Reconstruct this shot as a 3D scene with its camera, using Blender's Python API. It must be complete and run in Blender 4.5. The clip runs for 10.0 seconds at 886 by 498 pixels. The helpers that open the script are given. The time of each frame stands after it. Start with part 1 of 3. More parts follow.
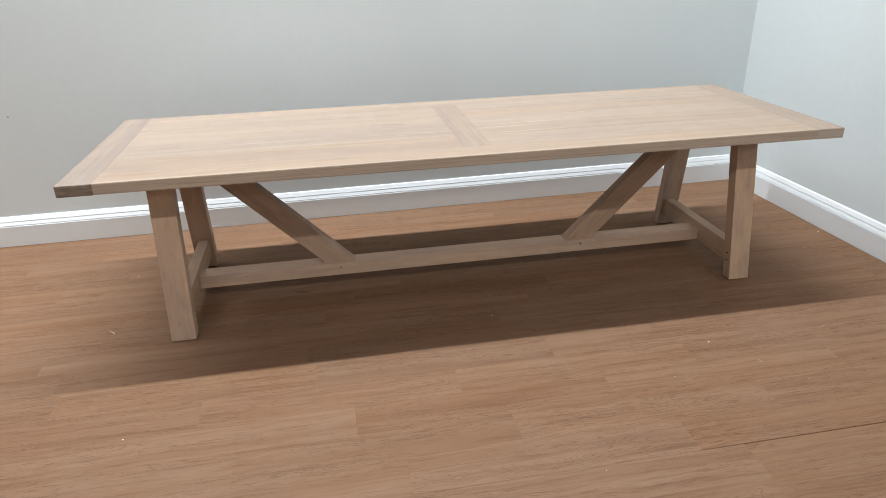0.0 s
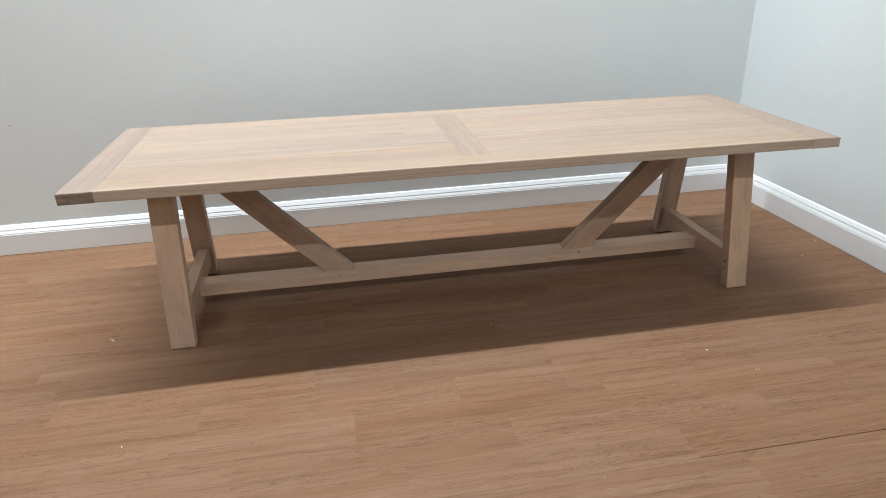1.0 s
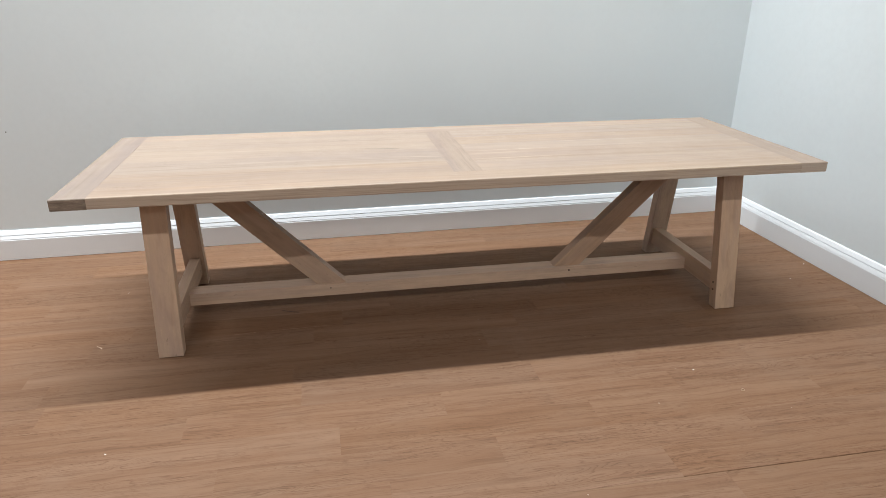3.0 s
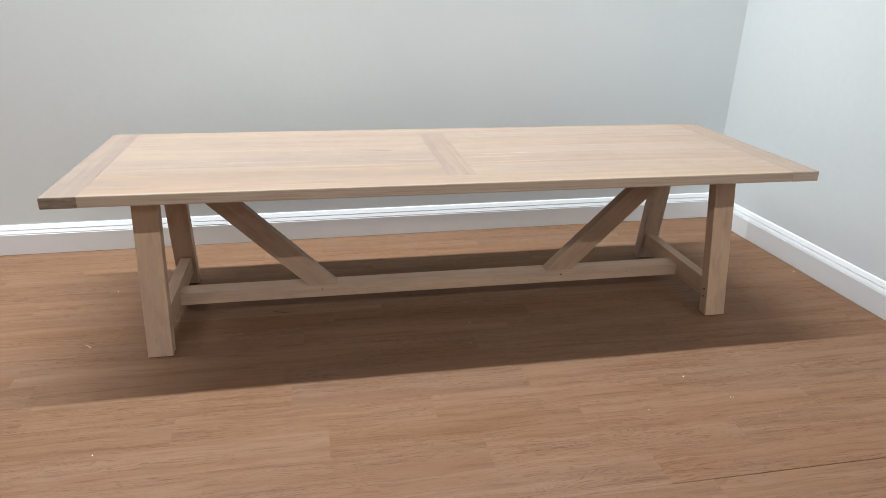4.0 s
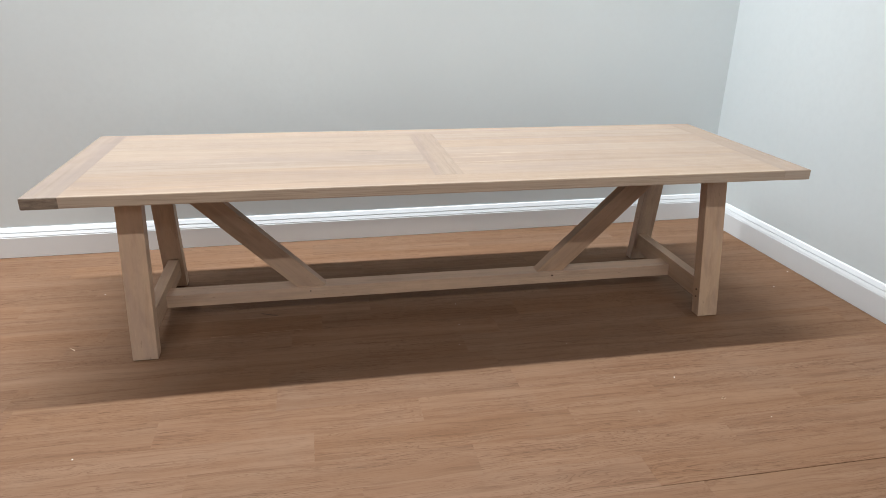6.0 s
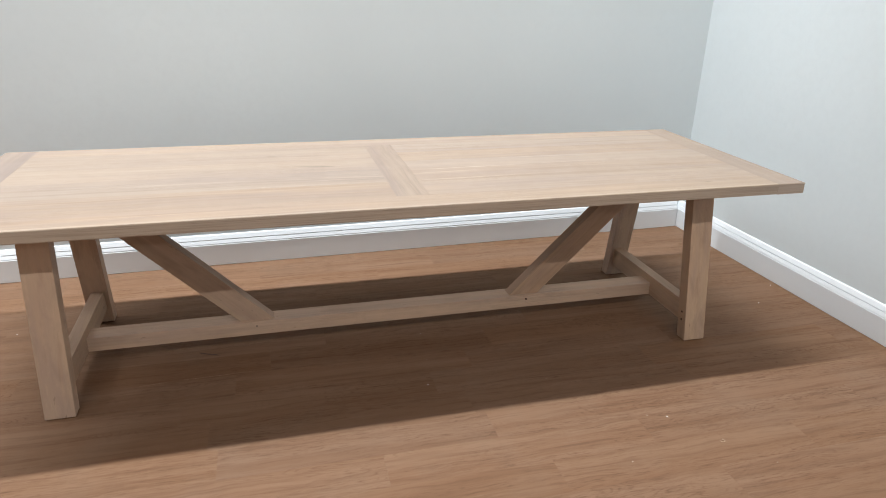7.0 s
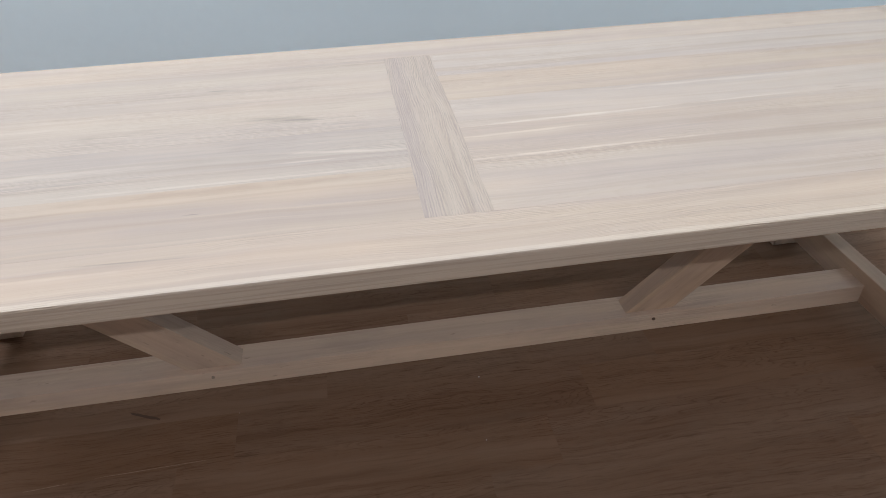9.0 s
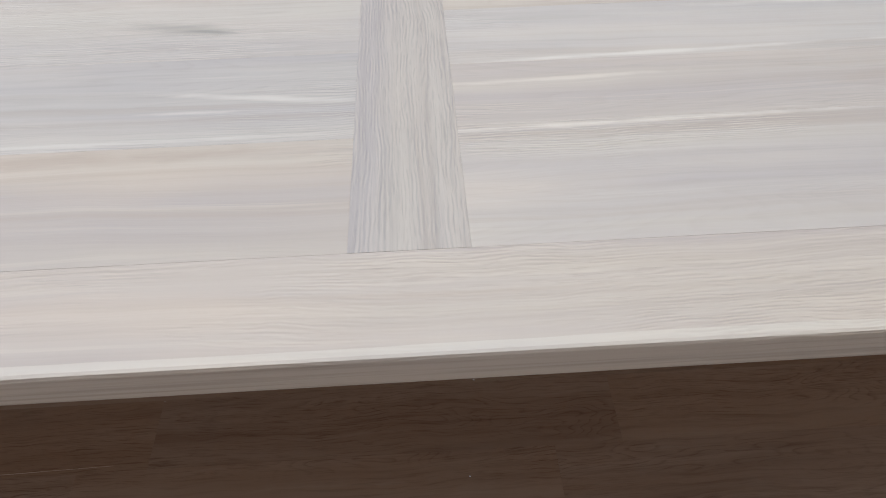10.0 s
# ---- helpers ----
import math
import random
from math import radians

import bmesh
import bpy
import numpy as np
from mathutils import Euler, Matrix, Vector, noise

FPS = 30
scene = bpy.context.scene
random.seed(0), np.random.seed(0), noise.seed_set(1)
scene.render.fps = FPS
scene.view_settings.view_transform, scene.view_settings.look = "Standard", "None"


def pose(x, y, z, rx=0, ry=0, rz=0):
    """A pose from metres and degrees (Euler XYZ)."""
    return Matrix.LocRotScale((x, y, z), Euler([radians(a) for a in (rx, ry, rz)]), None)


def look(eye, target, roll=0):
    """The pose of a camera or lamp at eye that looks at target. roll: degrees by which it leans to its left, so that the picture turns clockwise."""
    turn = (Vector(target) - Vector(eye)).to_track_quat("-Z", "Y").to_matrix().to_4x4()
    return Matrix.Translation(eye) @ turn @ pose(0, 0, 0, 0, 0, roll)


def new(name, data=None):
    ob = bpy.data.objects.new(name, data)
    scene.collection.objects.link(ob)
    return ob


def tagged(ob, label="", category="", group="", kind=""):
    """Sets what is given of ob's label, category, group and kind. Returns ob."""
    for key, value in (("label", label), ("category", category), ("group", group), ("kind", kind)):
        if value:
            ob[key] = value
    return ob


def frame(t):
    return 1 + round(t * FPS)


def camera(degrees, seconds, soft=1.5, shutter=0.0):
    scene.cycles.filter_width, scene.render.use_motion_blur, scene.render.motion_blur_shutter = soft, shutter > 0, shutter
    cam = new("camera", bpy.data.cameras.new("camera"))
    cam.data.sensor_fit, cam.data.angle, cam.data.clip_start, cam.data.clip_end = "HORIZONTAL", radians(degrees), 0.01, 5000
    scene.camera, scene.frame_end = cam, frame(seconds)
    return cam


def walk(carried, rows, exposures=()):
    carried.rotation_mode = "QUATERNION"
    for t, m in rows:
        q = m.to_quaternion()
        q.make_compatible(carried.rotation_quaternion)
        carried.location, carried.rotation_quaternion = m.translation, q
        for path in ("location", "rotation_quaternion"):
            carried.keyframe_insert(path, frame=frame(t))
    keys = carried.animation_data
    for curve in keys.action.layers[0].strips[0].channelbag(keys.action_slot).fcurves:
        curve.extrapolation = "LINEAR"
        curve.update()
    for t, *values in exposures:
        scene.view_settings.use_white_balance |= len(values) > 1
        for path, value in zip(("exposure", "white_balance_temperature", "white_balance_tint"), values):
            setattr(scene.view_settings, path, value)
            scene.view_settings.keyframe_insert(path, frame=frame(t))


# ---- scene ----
cam = camera(67.6, 10.0, soft=0.6, shutter=0.2)
PATH = [
    (0, (0.986, -2.473, 1.511), (1.298, -0.68, 0.683), -1.4),
    (0.5, (0.979, -2.477, 1.516), (1.295, -0.68, 0.696), -1.3),
    (1, (0.985, -2.487, 1.51), (1.302, -0.682, 0.708), -1.3),
    (1.5, (0.977, -2.483, 1.517), (1.314, -0.684, 0.711), -0.9),
    (2, (0.995, -2.493, 1.521), (1.324, -0.687, 0.727), -0.5),
    (2.5, (0.995, -2.503, 1.518), (1.324, -0.688, 0.745), -0.4),
    (2.7, (1.003, -2.511, 1.51), (1.331, -0.692, 0.746), -0.2),
    (3.8, (0.995, -2.51, 1.505), (1.357, -0.689, 0.762), 1.1),
    (4, (0.999, -2.501, 1.523), (1.359, -0.685, 0.767), 1.3),
    (4.5, (1.006, -2.506, 1.516), (1.369, -0.684, 0.774), 0.8),
    (5, (1.005, -2.5, 1.524), (1.362, -0.673, 0.794), 0.8),
    (5.5, (1.004, -2.497, 1.518), (1.362, -0.67, 0.786), 0.6),
    (5.7, (1.019, -2.498, 1.504), (1.375, -0.672, 0.771), 0.9),
    (6.8, (1.107, -2.261, 1.489), (1.535, -0.464, 0.724), 1.5),
    (7, (1.094, -2.132, 1.494), (1.583, -0.345, 0.74), 1.4),
    (7.5, (1.148, -1.832, 1.482), (1.633, -0.054, 0.704), 0.6),
    (8, (1.266, -1.491, 1.477), (1.585, 0.285, 0.615), -0.0),
    (8.5, (1.331, -1.16, 1.436), (1.623, 0.53, 0.407), -0.6),
    (9, (1.422, -0.833, 1.398), (1.658, 0.766, 0.22), -1.6),
    (9.5, (1.57, -0.54, 1.334), (1.602, 0.956, 0.007), -3.1),
    (10, (1.611, -0.324, 1.251), (1.666, 1.031, -0.22), -1.3),
]
EXPOSURES = [(0.0, 0.04, 6390, 9), (4.0, 0.05, 6440, 10), (7.0, 0.05, 6440, 10), (8.0, 0.0, 6290, 9), (8.5, -0.04, 6110, 8), (9.0, -0.11, 5690, 7), (9.5, -0.18, 5360, 5), (10.0, -0.20, 5340, 5)]
walk(cam, [(t, look(eye, target, roll)) for t, eye, target, roll in PATH], EXPOSURES)

# ---- light: three long rows of ceiling tubes ----
CEILING = 5.0


def tube_row(x, y, length, watts, colour, spread=180):
    lamp = bpy.data.lights.new("tube_row", "AREA")
    lamp.shape, lamp.size, lamp.size_y = "RECTANGLE", length, 0.12
    lamp.energy, lamp.color, lamp.spread = watts, colour, math.radians(spread)
    ob = new("tube_row", lamp)
    ob.matrix_world = pose(x, y, CEILING - 0.03)
    return ob


LAMP, WARM = (0.968, 0.985, 0.998), (1.0, 0.930, 0.874)
tube_row(-0.15, 0.97, 7.3, 270, LAMP, 125)
tube_row(0.7, -4.65, 5.8, 208, WARM)
tube_row(-0.9, -9.50, 9.4, 175, WARM)

world = bpy.data.worlds.new("room_air")
world.use_nodes = True
world.node_tree.nodes["Background"].inputs[0].default_value = (0.5, 0.55, 0.6, 1)
world.node_tree.nodes["Background"].inputs[1].default_value = 0.01
scene.world = world


# ---- materials ----
class Nodes:
    """A short way to write node trees."""

    def __init__(self, name):
        self.mat = bpy.data.materials.new(name)
        self.mat.use_nodes = True
        self.tree = self.mat.node_tree
        self.bsdf = self.tree.nodes["Principled BSDF"]

    def add(self, kind, **values):
        node = self.tree.nodes.new(kind)
        for key, value in values.items():
            setattr(node, key, value)
        return node

    def link(self, a, b):
        self.tree.links.new(a, b)

    def put(self, socket, value):
        if isinstance(value, bpy.types.NodeSocket):
            self.link(value, socket)
        else:
            socket.default_value = value

    def math(self, op, a, b=0.0, c=0.0, clamp=False):
        node = self.add("ShaderNodeMath", operation=op, use_clamp=clamp)
        for n, v in enumerate((a, b, c)):
            self.put(node.inputs[n], v)
        return node.outputs[0]

    def vec(self, op, a, b):
        node = self.add("ShaderNodeVectorMath", operation=op)
        self.put(node.inputs[0], a)
        self.put(node.inputs[1], b)
        return node.outputs[1] if op == "LENGTH" else node.outputs[0]

    def noise(self, where, scale, detail=3.0, rough=0.55, distort=0.0):
        node = self.add("ShaderNodeTexNoise")
        self.put(node.inputs["Vector"], where)
        node.inputs["Scale"].default_value = scale
        node.inputs["Detail"].default_value = detail
        node.inputs["Roughness"].default_value = rough
        node.inputs["Distortion"].default_value = distort
        return node.outputs[0]

    def ramp(self, value, *stops):
        node = self.add("ShaderNodeValToRGB")
        self.put(node.inputs[0], value)
        els = node.color_ramp.elements
        while len(els) < len(stops):
            els.new(0.5)
        for el, (at, grey) in zip(els, stops):
            el.position = at
            el.color = (grey, grey, grey, 1) if not isinstance(grey, tuple) else (*grey, 1)
        return node.outputs[0]

    def mix(self, fac, a, b, blend="MIX"):
        node = self.add("ShaderNodeMix", data_type="RGBA", blend_type=blend)
        self.put(node.inputs[0], fac)
        for sock, v in ((node.inputs[6], a), (node.inputs[7], b)):
            self.put(sock, (*v, 1) if isinstance(v, tuple) else v)
        return node.outputs[2]

    def bump(self, height, strength, distance):
        node = self.add("ShaderNodeBump")
        self.put(node.inputs["Height"], height)
        node.inputs["Strength"].default_value = strength
        node.inputs["Distance"].default_value = distance
        self.link(node.outputs[0], self.bsdf.inputs["Normal"])

    def finish(self, colour, rough, specular=0.5):
        self.put(self.bsdf.inputs["Base Color"], (*colour, 1) if isinstance(colour, tuple) else colour)
        self.put(self.bsdf.inputs["Roughness"], rough)
        self.bsdf.inputs["Specular IOR Level"].default_value = specular
        return self.mat


def oak(name, axis, pale, dark, grain=1.0, marks=(), tint=0.10, strip=0.0, stain=0.0, brushed=0.72, even=0.05):
    """Limed oak: the grain runs along the local axis. brushed: depth of the wire-brushed rings; even: how far they cover the face. marks: x, y, half length, half width, depth of dark
    knots and checks (negative: pale streaks), and the slope of those that run askew."""
    n = Nodes(name)
    own = n.add("ShaderNodeTexCoord").outputs["Object"]
    rand = n.add("ShaderNodeObjectInfo").outputs["Random"]
    sep = n.add("ShaderNodeSeparateXYZ")
    n.link(own, sep.inputs[0])
    x, y, z = sep.outputs
    if axis == "y":
        x, y, z = y, x, z
    if axis == "z":
        x, y, z = z, x, y
    com = n.add("ShaderNodeCombineXYZ")
    for k, v in enumerate((x, y, z)):
        n.link(v, com.inputs[k])
    shift = n.add("ShaderNodeCombineXYZ")
    for k, f in enumerate((37.0, 23.0, 11.0)):
        n.link(n.math("MULTIPLY", rand, f), shift.inputs[k])
    at = n.vec("ADD", com.outputs[0], shift.outputs[0])
    wander = n.noise(n.vec("MULTIPLY", at, (1.6, 6.0, 6.0)), 1.0, 3.0)
    lean = n.add("ShaderNodeCombineXYZ")
    n.link(n.math("MULTIPLY", n.math("SUBTRACT", wander, 0.5), 0.045), lean.inputs[1])
    bent = n.vec("ADD", at, lean.outputs[0])
    broad = n.noise(n.vec("MULTIPLY", bent, (0.55, 15.0, 15.0)), 1.0, 3.0, 0.5)
    streak = n.noise(n.vec("MULTIPLY", bent, (0.9, 70.0, 70.0)), 1.0, 4.0, 0.65)
    fine = n.noise(n.vec("MULTIPLY", bent, (6.0, 270.0, 270.0)), 1.0, 3.0, 0.6)
    # raised rings of a wire-brushed face: wavering lines, broken into short runs
    part_y = n.add("ShaderNodeSeparateXYZ")
    n.link(bent, part_y.inputs[0])
    across = n.math("ADD", part_y.outputs[1], part_y.outputs[2])
    waver = n.math("ADD", n.math("MULTIPLY", n.noise(n.vec("MULTIPLY", at, (13.0, 40.0, 40.0)), 1.0, 2.0), 2.4), n.math("MULTIPLY", n.noise(n.vec("MULTIPLY", at, (2.4, 9.0, 9.0)), 1.0, 2.0), 7.0))
    phase = n.math("MULTIPLY", n.math("ADD", n.math("MULTIPLY", across, 205.0), waver), 6.2832)
    runs = n.ramp(n.noise(n.vec("MULTIPLY", at, (24.0, 110.0, 110.0)), 1.0, 2.0), (0.38, 0.0), (0.58, 1.0))
    ripple = n.math("MULTIPLY_ADD", n.math("MULTIPLY", n.math("SINE", phase), runs), 0.5, 0.5)
    pore = n.noise(n.vec("MULTIPLY", bent, (26.0, 900.0, 900.0)), 1.0, 2.0, 0.5)
    cloud = n.noise(n.vec("MULTIPLY", at, (2.2, 7.0, 7.0)), 1.0, 3.0)
    hills = n.noise(n.vec("MULTIPLY", at, (1.1, 9.0, 9.0)), 1.0, 2.0, 0.4)
    ring = n.math("FRACT", n.math("MULTIPLY", hills, 34.0))
    ring = n.ramp(ring, (0.0, 0.0), (0.55, 0.25), (0.86, 1.0), (1.0, 0.0))
    figured = n.ramp(n.noise(n.vec("MULTIPLY", at, (0.9, 4.0, 4.0)), 1.0, 2.0), (0.44, 0.0), (0.62, 1.0))
    broken = n.ramp(fine, (0.36, 0.0), (0.6, 1.0))
    ring = n.math("MULTIPLY", n.math("MULTIPLY", ring, figured), broken)
    lined = n.math("MULTIPLY_ADD", n.ramp(n.noise(n.vec("MULTIPLY", at, (1.4, 6.0, 6.0)), 1.0, 2.0), (0.49, 0.0), (0.63, 1.0)), 1.0 - even, even)
    warm = tuple(a * b for a, b in zip(pale, (1.09, 1.052, 0.970)))
    grey = tuple(a * b for a, b in zip(pale, (0.93, 0.898, 0.896)))
    tan = tuple(a * b for a, b in zip(pale, (0.86, 0.78, 0.70)))
    white = tuple(min(1.0, a * b) for a, b in zip(pale, (1.22, 1.18, 1.09)))
    bright = tuple(min(1.0, a * b) for a, b in zip(pale, (1.36, 1.31, 1.20)))
    col = n.mix(n.ramp(broad, (0.36, 0.0), (0.60, 1.0)), grey, warm)
    col = n.mix(n.ramp(n.noise(n.vec("MULTIPLY", bent, (0.5, 34.0, 34.0)), 1.0, 2.0), (0.56, 0.0), (0.70, 0.75)), col, tan)
    col = n.mix(n.ramp(cloud, (0.45, 0.0), (0.75, 0.5)), col, grey)
    cream = n.ramp(n.noise(n.vec("MULTIPLY", bent, (1.3, 10.0, 10.0)), 1.0, 3.0, 0.6), (0.50, 0.0), (0.66, 0.65))
    col = n.mix(cream, col, tuple(a * b for a, b in zip(pale, (1.16, 1.085, 0.985))))
    col = n.mix(n.math("MULTIPLY", n.ramp(streak, (0.50, 0.0), (0.70, 1.0)), 0.38 * grain), col, dark)
    col = n.mix(n.math("MULTIPLY", n.ramp(streak, (0.28, 1.0), (0.42, 0.0)), 0.55), col, white)
    col = n.mix(n.math("MULTIPLY", ring, 0.42 * grain), col, dark)
    col = n.mix(n.math("MULTIPLY", n.math("MULTIPLY", n.ramp(fine, (0.50, 0.0), (0.70, 1.0)), lined), 0.40 * grain), col, dark)
    col = n.mix(n.math("MULTIPLY", n.math("MULTIPLY", n.ramp(fine, (0.30, 1.0), (0.49, 0.0)), lined), 0.62), col, white)
    col = n.mix(n.math("MULTIPLY", n.math("MULTIPLY", n.ramp(pore, (0.58, 0.0), (0.72, 1.0)), lined), 0.55 * grain), col, tuple(a * 0.7 for a in dark))
    col = n.mix(n.math("MULTIPLY", n.math("MULTIPLY", n.ramp(ripple, (0.60, 0.0), (0.90, 1.0)), lined), 0.80 * brushed * grain), col, dark)
    col = n.mix(n.math("MULTIPLY", n.math("MULTIPLY", n.ramp(ripple, (0.08, 1.0), (0.40, 0.0)), lined), 0.85 * brushed * min(1.0, grain + 0.15)), col, white)
    rough = n.noise(own, 11.0, 2.0)
    if stain:
        # handling stains and grey weathering
        smear = n.noise(n.vec("MULTIPLY", at, (5.0, 16.0, 16.0)), 1.0, 5.0, 0.62, 0.6)
        col = n.mix(n.math("MULTIPLY", n.ramp(smear, (0.48, 0.0), (0.70, 1.0)), stain), col, tuple(a * 0.62 for a in grey))
        spot = n.noise(n.vec("MULTIPLY", at, (22.0, 70.0, 70.0)), 1.0, 2.0)
        col = n.mix(n.math("MULTIPLY", n.ramp(spot, (0.70, 0.0), (0.76, 1.0)), 0.5), col, tuple(a * 0.55 for a in dark))
    if strip:
        # pale sapwood along the front arris, with the edge's highlight painted in
        edge = n.math("ADD", sep.outputs[1], n.math("MULTIPLY", n.math("SUBTRACT", n.noise(n.vec("MULTIPLY", own, (3.0, 1.0, 1.0)), 1.0, 3.0), 0.5), 0.012))
        here = n.math("MULTIPLY", n.math("LESS_THAN", edge, strip), n.math("GREATER_THAN", sep.outputs[2], 0.7560))
        col = n.mix(n.math("MULTIPLY", here, 0.25), col, (0.52, 0.435, 0.335))
        # the sawn front face: front light put into a paler colour, and closer rings
        col = n.mix(n.math("MULTIPLY", n.math("LESS_THAN", sep.outputs[2], 0.7575), 0.62), col, (0.525, 0.458, 0.382))
        rings = n.noise(n.vec("MULTIPLY", bent, (2.6, 20.0, 230.0)), 1.0, 4.0, 0.65)
        front = n.math("LESS_THAN", sep.outputs[2], 0.7575)
        col = n.mix(n.math("MULTIPLY", n.math("MULTIPLY", n.ramp(rings, (0.48, 0.0), (0.62, 1.0)), front), 0.32), col, (0.185, 0.142, 0.115))
    for mx, my, hx, hy, depth, *slope in marks:
        here = n.vec("SUBTRACT", own, (mx, my, 0.762))
        if slope:
            split = n.add("ShaderNodeSeparateXYZ")
            n.link(here, split.inputs[0])
            tilt = n.add("ShaderNodeCombineXYZ")
            n.link(n.math("MULTIPLY", split.outputs[0], -slope[0]), tilt.inputs[1])
            here = n.vec("ADD", here, tilt.outputs[0])
        off = n.vec("MULTIPLY", here, (1 / hx, 1 / hy, 0.0))
        wob = n.math("MULTIPLY", n.math("SUBTRACT", n.noise(n.vec("MULTIPLY", at, (14.0, 70.0, 0.0)), 1.0, 3.0), 0.5), 1.5)
        far = n.math("ADD", n.vec("LENGTH", off, (0, 0, 0)), wob)
        col = n.mix(n.math("MULTIPLY", n.ramp(far, (0.25, 1.0), (1.0, 0.0)), abs(depth)), col, bright if depth < 0 else tan if hx > 0.2 else (0.185, 0.148, 0.115))
    hue = n.add("ShaderNodeHueSaturation")
    n.link(col, hue.inputs["Color"])
    n.link(n.math("MULTIPLY_ADD", rand, tint, 1.0 - tint / 2), hue.inputs["Value"])
    n.link(n.math("MULTIPLY_ADD", n.math("FRACT", n.math("MULTIPLY", rand, 7.3)), 0.22, 0.89), hue.inputs["Saturation"])
    high = n.math("ADD", n.math("MULTIPLY", fine, 0.4), n.math("MULTIPLY", n.math("MULTIPLY", ripple, lined), -0.8 * brushed))
    n.bump(high, 0.45, 0.0014)
    return n.finish(hue.outputs[0], n.math("MULTIPLY_ADD", rough, 0.2, 0.46), 0.34)


PALE, DEEP = (0.306, 0.247, 0.204), (0.225, 0.169, 0.131)
TOP_MARKS = [(1.275, 0.590, 0.095, 0.022, 0.56, -0.15), (1.315, 0.580, 0.048, 0.0052, 0.88, -0.15), (1.105, 0.791, 0.028, 0.004, 0.65), (1.12, 0.791, 0.06, 0.012, 0.2),
             (0.852, 0.576, 0.030, 0.018, 0.22), (1.04, 0.092, 0.11, 0.0028, 0.6, -0.05), (1.05, 0.092, 0.16, 0.010, 0.15), (2.80, 0.084, 0.026, 0.005, 0.65),
             (1.126, 0.219, 0.018, 0.0022, 0.65), (0.90, 0.375, 0.09, 0.003, 0.35), (2.587, 0.496, 0.030, 0.004, 0.4), (1.80, 0.577, 0.15, 0.016, 0.16),
             (2.735, 0.953, 0.022, 0.004, 0.5), (1.93, 0.474, 0.30, 0.0065, -0.85, 0.032), (2.32, 0.486, 0.16, 0.004, -0.6, 0.032), (1.80, 0.421, 0.20, 0.0065, -0.7, 0.035),
             (1.90, 0.322, 0.32, 0.006, -0.85, 0.02), (1.42, 0.405, 0.14, 0.008, -0.7, -0.12), (1.33, 0.380, 0.07, 0.005, -0.65), (0.75, 0.420, 0.35, 0.012, -0.5),
             (1.15, 0.325, 0.40, 0.005, -0.6), (1.16, 0.296, 0.42, 0.017, 0.65), (0.70, 0.070, 0.40, 0.006, -0.5), (2.30, 0.600, 0.35, 0.010, -0.5),
             (0.60, 0.640, 0.30, 0.010, -0.4), (2.15, 0.762, 0.34, 0.008, 0.55, 0.03), (2.30, 0.392, 0.25, 0.020, 0.45), (1.25, 0.676, 0.30, 0.012, 0.40),
             (0.25, 0.1292, 0.125, 0.0018, 0.85), (2.74, 0.74, 0.25, 0.014, 0.6), (2.52, 0.92, 0.22, 0.009, 0.5), (2.85, 0.37, 0.22, 0.016, 0.5)]
oak_top = oak("limed_oak_top", "x", PALE, DEEP, 0.75, TOP_MARKS, strip=0.013)
oak_across = oak("limed_oak_across", "y", (0.298, 0.239, 0.199), (0.17, 0.134, 0.112), 0.75, [(1.642, 0.320, 0.0022, 0.040, 0.6)], brushed=0.75, even=0.6)
oak_end_board = oak("limed_oak_end_board", "y", (0.272, 0.219, 0.183), (0.18, 0.140, 0.114), 0.6)
# same wood as the top, but paler: missing front light put into the colour
oak_leg = oak("limed_oak_leg", "z", (0.496, 0.381, 0.296), (0.27, 0.195, 0.142), 0.4, stain=0.40, brushed=0.35)
oak_rail = oak("limed_oak_rail", "x", (0.502, 0.384, 0.296), (0.27, 0.20, 0.15), 0.55, stain=0.30, brushed=0.35)
oak_brace = oak("limed_oak_brace", "x", (0.420, 0.315, 0.243), (0.24, 0.175, 0.13), 0.55, stain=0.40, brushed=0.35)
oak_cross = oak("limed_oak_cross_rail", "y", (0.475, 0.366, 0.286), (0.27, 0.20, 0.15), 0.55, stain=0.25, brushed=0.35)


def end_grain_material(name, low, high):
    n = Nodes(name)
    own = n.add("ShaderNodeTexCoord").outputs["Object"]
    rings = n.noise(n.vec("MULTIPLY", own, (14.0, 2.0, 60.0)), 1.0, 4.0, 0.6, 1.2)
    spots = n.noise(own, 420.0, 2.0)
    col = n.mix(n.ramp(rings, (0.35, 0.0), (0.65, 1.0)), low, high)
    col = n.mix(n.ramp(spots, (0.5, 0.0), (0.7, 0.5)), col, (0.12, 0.10, 0.085))
    n.bump(spots, 0.2, 0.001)
    return n.finish(col, 0.7, 0.3)


oak_end = end_grain_material("oak_end_grain", (0.17, 0.135, 0.108), (0.31, 0.255, 0.205))


